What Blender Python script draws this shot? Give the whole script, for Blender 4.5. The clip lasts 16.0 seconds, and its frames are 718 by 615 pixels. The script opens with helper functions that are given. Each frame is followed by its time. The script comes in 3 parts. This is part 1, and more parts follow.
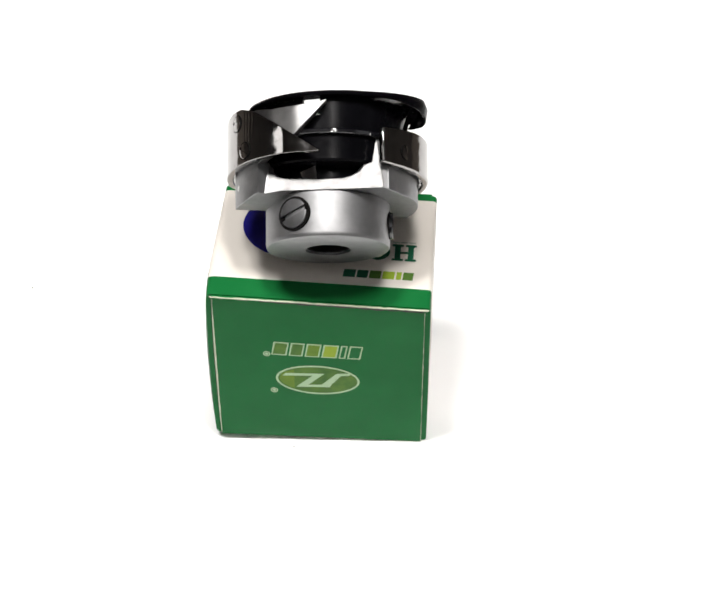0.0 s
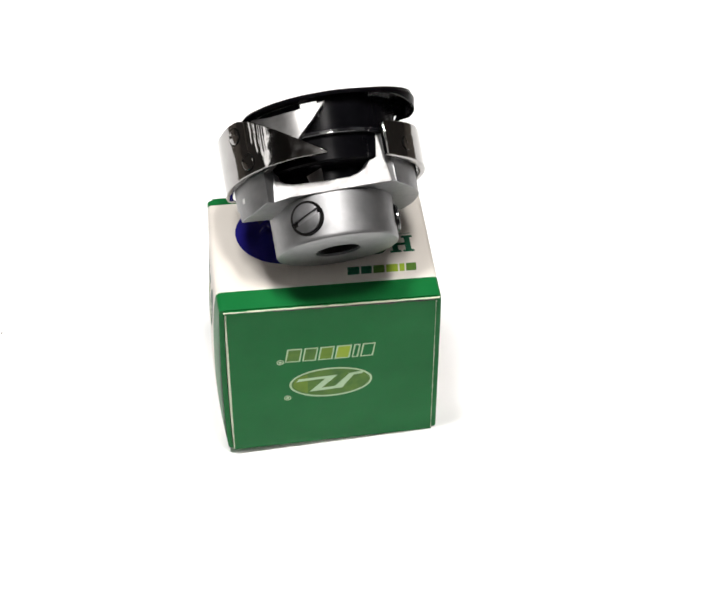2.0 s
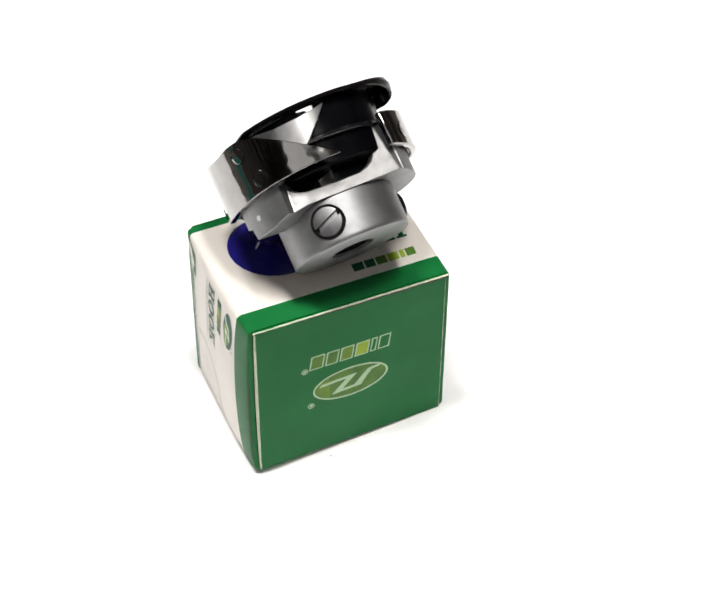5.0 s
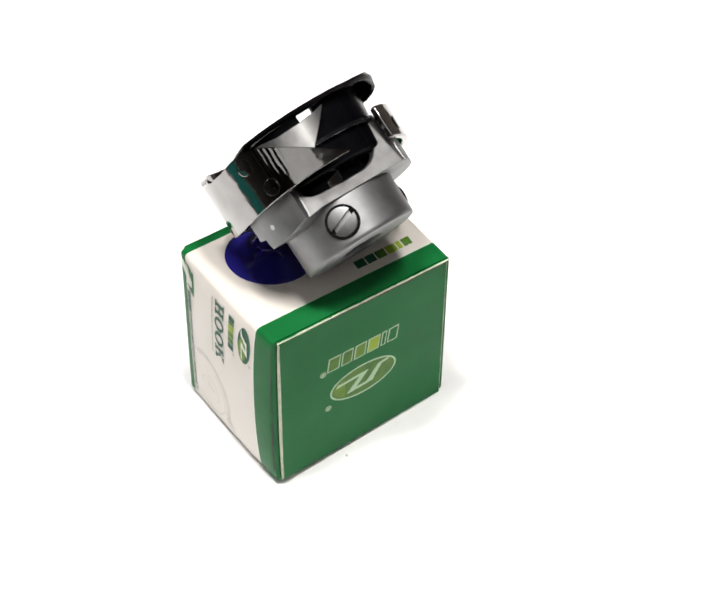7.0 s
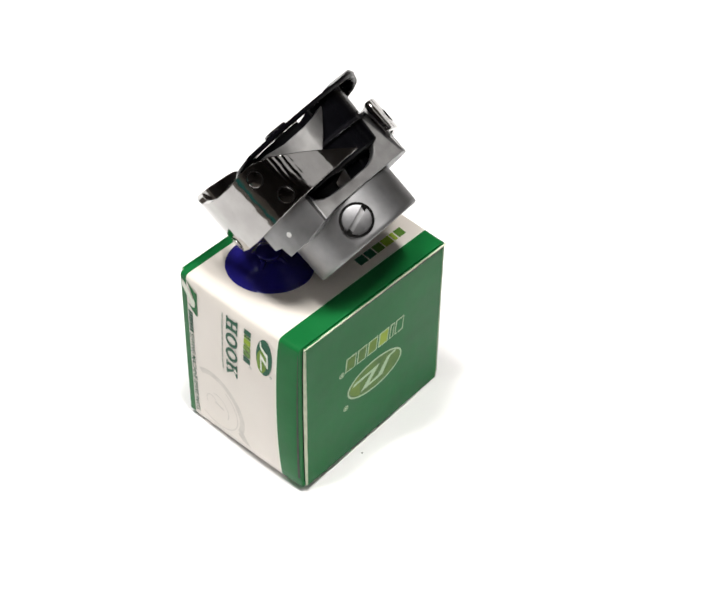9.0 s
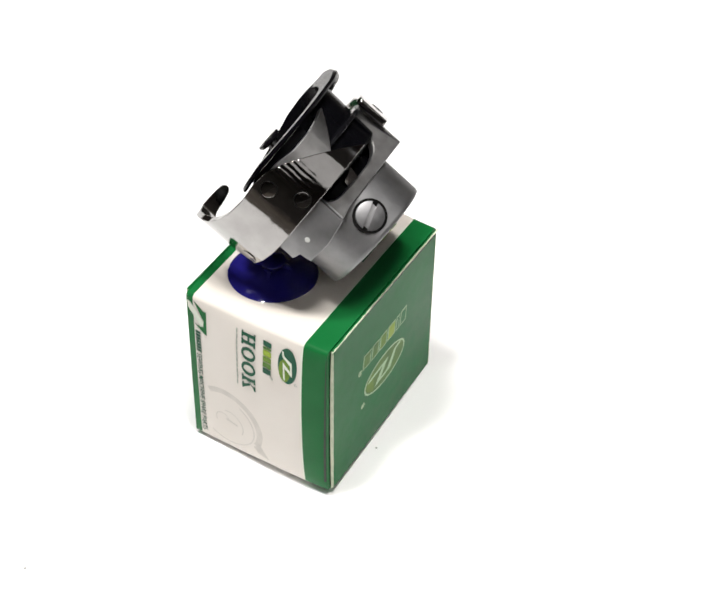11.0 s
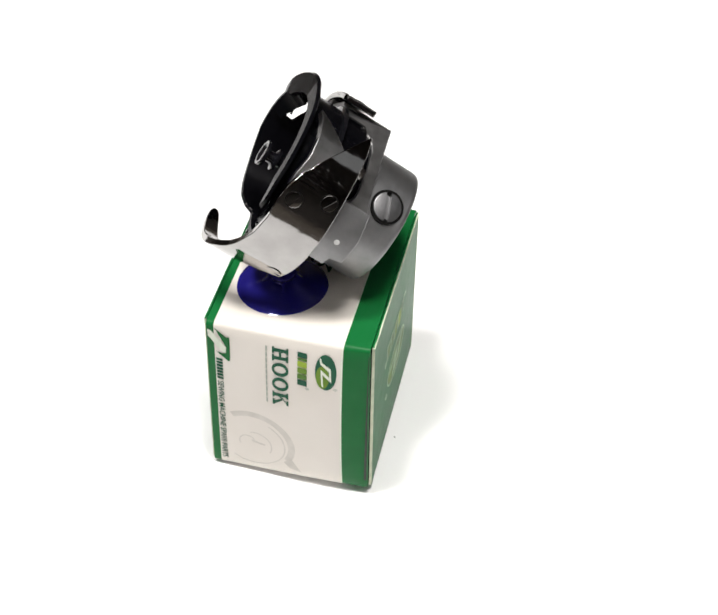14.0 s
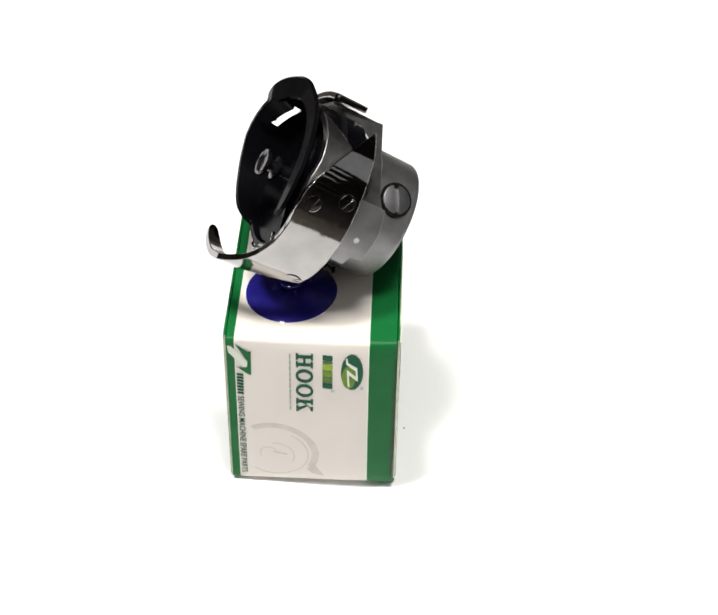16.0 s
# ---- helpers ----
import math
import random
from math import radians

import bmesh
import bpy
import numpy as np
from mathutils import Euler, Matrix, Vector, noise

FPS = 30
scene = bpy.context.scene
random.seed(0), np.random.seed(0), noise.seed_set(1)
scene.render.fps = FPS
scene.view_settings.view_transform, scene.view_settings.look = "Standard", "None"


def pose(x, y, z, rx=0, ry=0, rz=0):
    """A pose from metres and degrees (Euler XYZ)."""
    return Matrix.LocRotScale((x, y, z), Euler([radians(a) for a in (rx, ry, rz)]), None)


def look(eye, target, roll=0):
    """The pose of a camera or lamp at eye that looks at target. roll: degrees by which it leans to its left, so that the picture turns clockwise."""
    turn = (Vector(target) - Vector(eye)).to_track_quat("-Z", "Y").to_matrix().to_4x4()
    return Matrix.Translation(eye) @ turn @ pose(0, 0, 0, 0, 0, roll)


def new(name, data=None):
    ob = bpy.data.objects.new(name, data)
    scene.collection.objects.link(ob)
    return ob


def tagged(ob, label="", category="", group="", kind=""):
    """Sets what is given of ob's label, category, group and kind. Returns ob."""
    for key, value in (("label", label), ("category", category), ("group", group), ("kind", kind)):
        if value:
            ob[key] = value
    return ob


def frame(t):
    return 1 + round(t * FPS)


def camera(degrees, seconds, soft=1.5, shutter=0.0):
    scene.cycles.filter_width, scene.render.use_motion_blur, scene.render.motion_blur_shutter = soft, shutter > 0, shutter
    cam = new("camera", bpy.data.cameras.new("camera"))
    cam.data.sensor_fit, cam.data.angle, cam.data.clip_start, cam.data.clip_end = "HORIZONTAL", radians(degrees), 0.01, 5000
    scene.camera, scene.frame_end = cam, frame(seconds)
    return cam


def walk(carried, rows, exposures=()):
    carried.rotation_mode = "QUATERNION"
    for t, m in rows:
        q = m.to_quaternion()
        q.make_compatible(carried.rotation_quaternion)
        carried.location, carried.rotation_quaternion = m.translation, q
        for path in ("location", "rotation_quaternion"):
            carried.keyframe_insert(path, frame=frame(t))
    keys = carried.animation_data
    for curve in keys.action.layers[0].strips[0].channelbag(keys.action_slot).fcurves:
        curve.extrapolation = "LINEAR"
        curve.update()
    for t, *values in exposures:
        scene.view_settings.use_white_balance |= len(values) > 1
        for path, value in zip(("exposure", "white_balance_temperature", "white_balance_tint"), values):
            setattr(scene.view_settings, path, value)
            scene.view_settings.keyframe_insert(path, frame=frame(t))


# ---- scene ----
# The turn of the table: degrees at a time, about the upright axis at the world's origin.
def turn(t):
    return -4.3107 + 5.6255 * t - 0.003474 * (t - 8) ** 2


cam = camera(21.0, 16.0, soft=1.9)
EYE = (0.0, -0.32146, 0.35712)
AIM = (0.0116, 0.37983, -0.35566)
walk(cam, [(0.0, look(EYE, AIM, 0.17)), (16.0, look(EYE, AIM, 0.17))], exposures=[(0.0, 0.0), (16.0, 0.0)])

# The box's own frame lies at this offset from the axis.
AX, AY = -0.00278, -0.01541
BW, BD, BH = 0.0506, 0.0386, 0.0472
GROUND = -0.0009

# ---- light: a dim room with two lamps over the table, an added overhead fill panel, an unseen light to one side and a wall lamp opposite ----
world = bpy.data.worlds.new("room_dusk")
scene.world = world
world.use_nodes = True
world.node_tree.nodes["Background"].inputs["Color"].default_value = (0.9, 0.95, 1.0, 1)
world.node_tree.nodes["Background"].inputs["Strength"].default_value = 0.3


def lamp(name, eye, target, sx, sy, watts, color):
    data = bpy.data.lights.new(name, "AREA")
    data.shape, data.size, data.size_y, data.energy, data.color = "RECTANGLE", sx, sy, watts, color
    ob = new(name, data)
    ob.matrix_world = look(eye, target)
    return ob


lamp("ceiling_lamp", (0.13, -0.20, 1.30), (0, 0, 0), 0.13, 0.26, 13.6, (1.0, 0.97, 0.94))
lamp("ceiling_lamp", (-0.24, -0.10, 1.30), (0, 0, 0), 0.13, 0.26, 15.2, (1.0, 0.98, 0.96))
# Unseen soft light added on the right to brighten the beak's steel.
lamp("side_light", (1.7, -0.25, 1.35), (0, 0, 0), 1.0, 1.0, 1.1, (0.95, 0.98, 1.0))
# Broad panel added behind and above the camera only to fill shadows.
lamp("fill_panel", (0.0, -0.9, 1.62), (0, -0.2, 0), 2.2, 1.4, 8.0, (1.0, 0.98, 0.96))
lamp("wall_lamp", (-1.62, -0.17, 1.06), (0, 0, 0.06), 0.22, 0.75, 1.3, (1.0, 0.98, 0.96))


# ---- materials ----
def material(name):
    m = bpy.data.materials.new(name)
    m.use_nodes = True
    nt = m.node_tree
    return m, nt, nt.nodes["Principled BSDF"]


def noise_node(nt, scale, detail=4.0):
    tc = nt.nodes.new("ShaderNodeTexCoord")
    n = nt.nodes.new("ShaderNodeTexNoise")
    n.inputs["Scale"].default_value, n.inputs["Detail"].default_value = scale, detail
    nt.links.new(tc.outputs["Object"], n.inputs["Vector"])
    return n


def ramp(nt, source, stops):
    r = nt.nodes.new("ShaderNodeValToRGB")
    while len(r.color_ramp.elements) < len(stops):
        r.color_ramp.elements.new(0.5)
    for e, (p, c) in zip(r.color_ramp.elements, stops):
        e.position, e.color = p, (*c, 1)
    nt.links.new(source, r.inputs["Fac"])
    return r


def surface(name, c0, c1, rough, metal=0.0, scale=120.0, bump=0.0, bump_scale=900.0, rough_var=0.08, spec=0.5, coat=0.0, lathe_marks=0.0, bump_detail=5.0):
    """Two tones at a coarse scale, roughness that varies, and a fine relief."""
    m, nt, b = material(name)
    n = noise_node(nt, scale)
    r = ramp(nt, n.outputs["Fac"], [(0.3, c0), (0.7, c1)])
    nt.links.new(r.outputs["Color"], b.inputs["Base Color"])
    n2 = noise_node(nt, scale * 4.3, 6.0)
    mr = nt.nodes.new("ShaderNodeMapRange")
    mr.inputs["To Min"].default_value, mr.inputs["To Max"].default_value = max(0.02, rough - rough_var), rough + rough_var
    nt.links.new(n2.outputs["Fac"], mr.inputs["Value"])
    nt.links.new(mr.outputs["Result"], b.inputs["Roughness"])
    b.inputs["Metallic"].default_value = metal
    b.inputs["Specular IOR Level"].default_value = spec
    b.inputs["Coat Weight"].default_value = coat
    if bump:
        n3 = noise_node(nt, bump_scale, bump_detail)
        bp = nt.nodes.new("ShaderNodeBump")
        bp.inputs["Strength"].default_value, bp.inputs["Distance"].default_value = bump, 0.0002
        height = n3.outputs["Fac"]
        if lathe_marks:
            tc = nt.nodes.new("ShaderNodeTexCoord")
            wv = nt.nodes.new("ShaderNodeTexWave")
            wv.bands_direction = "Z"
            wv.inputs["Scale"].default_value, wv.inputs["Distortion"].default_value = 900.0, 2.5
            wv.inputs["Detail"].default_value = 3.0
            nt.links.new(tc.outputs["Object"], wv.inputs["Vector"])
            mx = nt.nodes.new("ShaderNodeMath")
            mx.operation = "MULTIPLY_ADD"
            mx.inputs[1].default_value = lathe_marks
            nt.links.new(wv.outputs["Fac"], mx.inputs[0])
            nt.links.new(height, mx.inputs[2])
            height = mx.outputs[0]
        nt.links.new(height, bp.inputs["Height"])
        nt.links.new(bp.outputs["Normal"], b.inputs["Normal"])
    return m


M_TABLE = surface("white_matt_plastic", (0.90, 0.90, 0.90), (0.93, 0.93, 0.93), 0.55, scale=15, bump=0.05, bump_scale=300, spec=0.2)
M_DESK = surface("dark_brown_desk", (0.07, 0.06, 0.052), (0.12, 0.105, 0.09), 0.5, scale=12, bump=0.05, bump_scale=300, spec=0.2)
M_WALL = surface("grey_room_paint", (0.21, 0.19, 0.178), (0.26, 0.238, 0.222), 0.8, scale=2)
M_FLOOR = surface("dark_room_floor", (0.10, 0.09, 0.08), (0.14, 0.12, 0.10), 0.6, scale=3)
M_GREEN = surface("green_printed_card", (0.005, 0.110, 0.026), (0.008, 0.132, 0.033), 0.40, scale=70, bump=0.10, bump_scale=1500, spec=0.11)
M_CREAM = surface("cream_printed_card", (0.655, 0.612, 0.556), (0.70, 0.657, 0.604), 0.42, scale=60, bump=0.08, bump_scale=1500, spec=0.4)
M_CUT = surface("pale_card_edge", (0.45, 0.50, 0.36), (0.65, 0.66, 0.52), 0.7, scale=500)
M_DARKGAP = surface("gap_shade_card", (0.03, 0.03, 0.028), (0.05, 0.05, 0.045), 0.8, scale=200)
M_INKGREEN = surface("dark_green_ink", (0.010, 0.075, 0.040), (0.014, 0.095, 0.05), 0.4, scale=300, spec=0.12)
M_INKLIME = surface("lime_ink", (0.25, 0.36, 0.03), (0.30, 0.42, 0.05), 0.4, scale=300, spec=0.12)
M_INKOLIVE = surface("olive_ink", (0.05, 0.13, 0.03), (0.10, 0.20, 0.035), 0.4, scale=300, spec=0.12)
M_INKMOSS = surface("moss_green_ink", (0.10, 0.19, 0.025), (0.15, 0.26, 0.035), 0.4, scale=300, spec=0.12)
M_INKPALE = surface("pale_green_ink", (0.36, 0.52, 0.30), (0.44, 0.60, 0.38), 0.4, scale=300, spec=0.12)
M_INKWHITE = surface("white_ink", (0.66, 0.70, 0.60), (0.72, 0.76, 0.66), 0.4, scale=300, spec=0.12)
M_INKGREY = surface("faint_grey_ink", (0.50, 0.468, 0.425), (0.60, 0.565, 0.515), 0.42, scale=300, spec=0.4)
M_INKTINY = surface("grey_green_small_print", (0.30, 0.34, 0.29), (0.36, 0.40, 0.34), 0.42, scale=400, spec=0.12)
M_POLISH = surface("polished_steel", (0.30, 0.293, 0.287), (0.37, 0.362, 0.355), 0.08, 1.0, scale=160, rough_var=0.06, bump=0.5, bump_scale=260, bump_detail=1.5)
M_SATIN = surface("satin_ground_steel", (0.24, 0.24, 0.244), (0.30, 0.30, 0.304), 0.50, 1.0, scale=220, rough_var=0.10, bump=0.15, bump_scale=700, lathe_marks=0.03)
M_SCREW = surface("machined_screw_steel", (0.17, 0.17, 0.174), (0.23, 0.23, 0.234), 0.46, 1.0, scale=400, rough_var=0.07, bump=0.06, bump_scale=1500)
M_BRIGHT = surface("bright_stand_in_steel", (0.36, 0.355, 0.35), (0.44, 0.435, 0.43), 0.21, 1.0, scale=240, rough_var=0.07, bump=0.12, bump_scale=180)
M_BEAK = surface("polished_beak_steel", (0.17, 0.168, 0.166), (0.25, 0.247, 0.244), 0.36, 1.0, scale=240, rough_var=0.10, bump=0.35, bump_scale=150, bump_detail=2.0)
M_FRAME = surface("rubbed_bare_steel", (0.13, 0.128, 0.127), (0.22, 0.218, 0.216), 0.50, 1.0, scale=240, rough_var=0.12, bump=0.35, bump_scale=260, bump_detail=2.0)
M_BLACK = surface("blackened_steel", (0.0012, 0.0012, 0.0017), (0.0028, 0.0028, 0.0037), 0.22, 0.0, scale=200, rough_var=0.08, spec=0.04, bump=0.05)
M_GLOSS = surface("glossy_black_steel", (0.004, 0.004, 0.005), (0.007, 0.007, 0.009), 0.10, 0.0, scale=200, spec=1.0, bump=0.6, bump_scale=350, bump_detail=2.0)
# Near-black that carries the shade of bore, screw gaps and wall inside as colour.
M_HOLE = surface("recess_shade_black", (0.004, 0.004, 0.004), (0.009, 0.0085, 0.008), 0.7, 0.0, scale=200, spec=0.03)
M_DOT = surface("pale_paint_dot", (0.46, 0.46, 0.45), (0.54, 0.54, 0.53), 0.5, scale=500)
M_SPECK = surface("grey_dust", (0.25, 0.25, 0.24), (0.35, 0.35, 0.33), 0.8, scale=900)


def rippled_band():
    """Mirror-polished steel with faint axial chatter ripples on one stretch of its round."""
    m = surface("rippled_polished_steel", (0.30, 0.293, 0.287), (0.37, 0.362, 0.355), 0.08, 1.0, scale=160, rough_var=0.06, bump=0.5, bump_scale=260, bump_detail=1.5)
    nt = m.node_tree
    b = nt.nodes["Principled BSDF"]

    def op(kind, a, k=None, c=None):
        n = nt.nodes.new("ShaderNodeMath")
        n.operation = kind
        for i, q in enumerate((a, k, c)):
            if q is None:
                continue
            if isinstance(q, (int, float)):
                n.inputs[i].default_value = q
            else:
                nt.links.new(q, n.inputs[i])
        return n.outputs[0]

    xyz = nt.nodes.new("ShaderNodeSeparateXYZ")
    nt.links.new(nt.nodes.new("ShaderNodeTexCoord").outputs["Object"], xyz.inputs[0])
    angle = op("ARCTAN2", xyz.outputs["Y"], xyz.outputs["X"])
    wobble = op("MULTIPLY", noise_node(nt, 260, 2.0).outputs["Fac"], 5.0)
    wave = op("SINE", op("MULTIPLY_ADD", angle, 125.0, wobble))
    off = op("DIVIDE", op("ADD", angle, radians(136)), radians(9))
    mask = op("MAXIMUM", op("SUBTRACT", 1.0, op("MULTIPLY", off, off)), 0.0)
    high = nt.nodes.new("ShaderNodeMapRange")
    high.inputs["From Min"].default_value, high.inputs["From Max"].default_value = 0.006, 0.012
    nt.links.new(xyz.outputs["Z"], high.inputs["Value"])
    bp = nt.nodes.new("ShaderNodeBump")
    bp.inputs["Strength"].default_value, bp.inputs["Distance"].default_value = 0.2, 0.0002
    nt.links.new(op("MULTIPLY", op("MULTIPLY", wave, mask), high.outputs["Result"]), bp.inputs["Height"])
    nt.links.new(b.inputs["Normal"].links[0].from_socket, bp.inputs["Normal"])
    nt.links.new(bp.outputs["Normal"], b.inputs["Normal"])
    return m


M_BAND = rippled_band()
M_MAT = surface("teal_mat", (0.004, 0.085, 0.075), (0.008, 0.12, 0.105), 0.6, scale=25, bump=0.1, bump_scale=600, spec=0.2)


def blue_plastic():
    m, nt, b = material("translucent_blue_plastic")
    n = noise_node(nt, 150)
    r = ramp(nt, n.outputs["Fac"], [(0.3, (0.017, 0.014, 0.19)), (0.7, (0.026, 0.021, 0.28))])
    nt.links.new(r.outputs["Color"], b.inputs["Base Color"])
    b.inputs["Roughness"].default_value = 0.09
    b.inputs["Coat Weight"].default_value = 0.4
    b.inputs["Transmission Weight"].default_value = 0.25
    b.inputs["IOR"].default_value = 1.45
    return m


M_BLUE = blue_plastic()


# ---- building helpers ----
def mesh_of(name, verts, faces, mats, idx=None, smooth=True, sharp=35):
    me = bpy.data.meshes.new(name)
    me.from_pydata(verts, [], faces)
    for m in mats:
        me.materials.append(m)
    if idx:
        for p, i in zip(me.polygons, idx):
            p.material_index = i
    bm = bmesh.new()
    bm.from_mesh(me)
    bmesh.ops.recalc_face_normals(bm, faces=bm.faces)
    for e in bm.edges:
        e.smooth = not (len(e.link_faces) == 2 and e.calc_face_angle(0) > radians(sharp))
    for f in bm.faces:
        f.smooth = smooth
    bm.to_mesh(me)
    bm.free()
    me.update()
    return me


def part(name, me, parent, label="", bevel=0.0, segments=2):
    ob = new(name, me)
    ob.parent = parent
    if bevel:
        md = ob.modifiers.new("bevel", "BEVEL")
        md.width, md.segments, md.limit_method, md.angle_limit = bevel, segments, "ANGLE", radians(40)
        md.harden_normals = False
    return tagged(ob, label) if label else ob


def thing(name, m, label, category, group="", kind=""):
    ob = new(name)
    ob.matrix_world = m
    ob.empty_display_size = 0.01
    return tagged(ob, label, category, group, kind)


def lathe(profile, n=96, mats=None, closed=True, phi0=0.0, phi1=360.0):
    """Revolve (r, s) pairs in mm about z; returns verts and faces."""
    v, f = [], []
    k = len(profile)
    full = abs(phi1 - phi0) >= 359.9
    cols = n if full else n + 1
    for i in range(cols):
        a = radians(phi0 + (phi1 - phi0) * i / n)
        for r, s in profile:
            v.append((r * math.cos(a) / 1e3, r * math.sin(a) / 1e3, s / 1e3))
    for i in range(n):
        j = (i + 1) % cols
        for q in range(k if closed else k - 1):
            w = (q + 1) % k
            f.append((i * k + q, j * k + q, j * k + w, i * k + w))
    if not full and closed:
        f.append(tuple(range(k)))
        f.append(tuple((cols - 1) * k + q for q in reversed(range(k))))
    return v, f


def wall(r0, r1, phis, low, high, lean=None, grow=None):
    """A curved wall between radii r0 and r1 (mm) over the angles phis; low and high give its heights at an angle."""
    v, f = [], []
    for p in phis:
        a = radians(p)
        c, s = math.cos(a), math.sin(a)
        lo, hi = low(p), high(p)
        g = lean(p) if lean else 0.0
        k = grow(p) if grow else 0.0
        for r, z in ((r0, lo), (r1, lo), (r1 + g, hi), (r0 + g, hi)):
            r += k
            v.append((r * c / 1e3, r * s / 1e3, z / 1e3))
    n = len(phis)
    for i in range(n - 1):
        for q in range(4):
            w = (q + 1) % 4
            f.append((i * 4 + q, i * 4 + 4 + q, i * 4 + 4 + w, i * 4 + w))
    f += [(0, 1, 2, 3), tuple((n - 1) * 4 + q for q in (3, 2, 1, 0))]
    return v, f


def span(a, b, n):
    return [a + (b - a) * i / n for i in range(n + 1)]


def line(pts):
    """Straight pieces through (angle, height) pairs."""
    xs, ys = [p[0] for p in pts], [p[1] for p in pts]
    return lambda p: float(np.interp(p, xs, ys))


def moved(vf, m):
    v, f = vf
    return [tuple(m @ Vector(q)) for q in v], f


def join(*vfs):
    v, f = [], []
    for vv, ff in vfs:
        o = len(v)
        v += vv
        f += [tuple(i + o for i in q) for q in ff]
    return v, f


# ---- the room, the table and the turntable ----
def slab(name, x0, x1, y0, y1, z0, z1, mat, label):
    v = [(x, y, z) for z in (z0, z1) for y in (y0, y1) for x in (x0, x1)]
    f = [(0, 2, 3, 1), (4, 5, 7, 6), (0, 1, 5, 4), (2, 6, 7, 3), (0, 4, 6, 2), (1, 3, 7, 5)]
    ob = new(name, mesh_of(name, v, f, [mat], smooth=False))
    return tagged(ob, label, name.split("_")[0], "", "structure")


slab("floor", -2.6, 2.6, -2.6, 2.6, -0.86, -0.80, M_FLOOR, "dark floor of the dim room under the table")
slab("wall_north", -2.6, 2.6, 2.6, 2.7, -0.80, 1.70, M_WALL, "plain grey painted room wall")
slab("wall_south", -2.6, 2.6, -2.7, -2.6, -0.80, 1.70, M_WALL, "plain grey painted room wall")
slab("wall_east", 2.6, 2.7, -2.6, 2.6, -0.80, 1.70, M_WALL, "plain grey painted room wall")
slab("wall_west", -2.7, -2.6, -2.6, 2.6, -0.80, 1.70, M_WALL, "plain grey painted room wall")
slab("ceiling", -2.7, 2.7, -2.7, 2.7, 1.70, 1.80, M_WALL, "plain grey painted ceiling")


def table_top():
    v, f = lathe([(0.0001, -45), (1100, -45), (1104, -41), (1104, -5.5), (1101, -5.0), (0.0001, -5.0)], 96)
    return tagged(new("ground", mesh_of("ground", v, f, [M_DESK])), "dark brown table top under the turntable", "table", "", "structure")


table_top()


def build_mat():
    """A rounded sheet on the table beside the turntable; it shows in the band's polish."""
    x0, x1, y0, y1, r = -0.74, -0.30, -0.31, -0.05, 0.012
    edge = []
    for cx, cy, a0 in ((x1 - r, y1 - r, 0), (x0 + r, y1 - r, 90), (x0 + r, y0 + r, 180), (x1 - r, y0 + r, 270)):
        edge += [(cx + r * math.cos(radians(a0 + 15 * i)), cy + r * math.sin(radians(a0 + 15 * i))) for i in range(7)]
    n = len(edge)
    v = [(x, y, -0.005) for x, y in edge] + [(x, y, -0.0025) for x, y in edge]
    f = [tuple(reversed(range(n))), tuple(range(n, 2 * n))] + [(i, (i + 1) % n, n + (i + 1) % n, n + i) for i in range(n)]
    return tagged(new("desk_mat", mesh_of("desk_mat", v, f, [M_MAT])), "flat teal mat lying on the dark table", "mat")


build_mat()


def build_turntable():
    t = thing("turntable", pose(0, 0, GROUND - 0.0035), "plain matt white round turntable carrying the box", "turntable", "", "structure")
    v, f = lathe([(0.0001, 0), (268, 0), (270, 1.5), (270, 2.6), (269, 3.5), (0.0001, 3.5)], 128)
    part("platter", mesh_of("platter", v, f, [M_TABLE]), t)
    for x, y, r in ((-0.0093, -0.0170, 0.30), (-0.0824, 0.0327, 0.38)):
        sv, sf = lathe([(0.01, 3.4), (r, 3.4), (r * 0.7, 3.62), (0.01, 3.7)], 9)
        part("speck", mesh_of("speck", *moved((sv, sf), pose(x, y, 0)), [M_SPECK]), t, "tiny grey speck of dust")
    return t


turntable = build_turntable()


# ---- the carton ----
def warp(x, y, z):
    """The carton is a little crushed: each corner sits off its square place (mm)."""
    u, v, w = x / BW + 0.5, y / BD, z / BH
    out = [x, y, z]
    for (a, b, c), off in CRUSH.items():
        k = (u if a else 1 - u) * (v if b else 1 - v) * (w if c else 1 - w)
        for i in range(3):
            out[i] += k * off[i] / 1e3
    # the printed long side at -x bellies out
    v, w = min(1, max(0, v)), min(1, max(0, w))
    out[0] -= (1 - u) * 0.0020 * math.sin(math.pi * v ** 0.6) * math.sqrt(max(0.0, math.sin(math.pi * w)))
    return tuple(out)


# corner (right, back, top): shift in mm
CRUSH = {
    (0, 0, 0): (0.0, -0.2, 1.0), (1, 0, 0): (0.0, 2.0, -0.9), (0, 1, 0): (0.0, 0.2, -0.1), (1, 1, 0): (0.0, 0.0, -0.9),
    (0, 0, 1): (-0.1, -0.7, 1.5), (1, 0, 1): (-0.1, 1.1, -1.7), (0, 1, 1): (0.1, -0.1, 0.3), (1, 1, 1): (0.0, -0.1, -0.3),
}


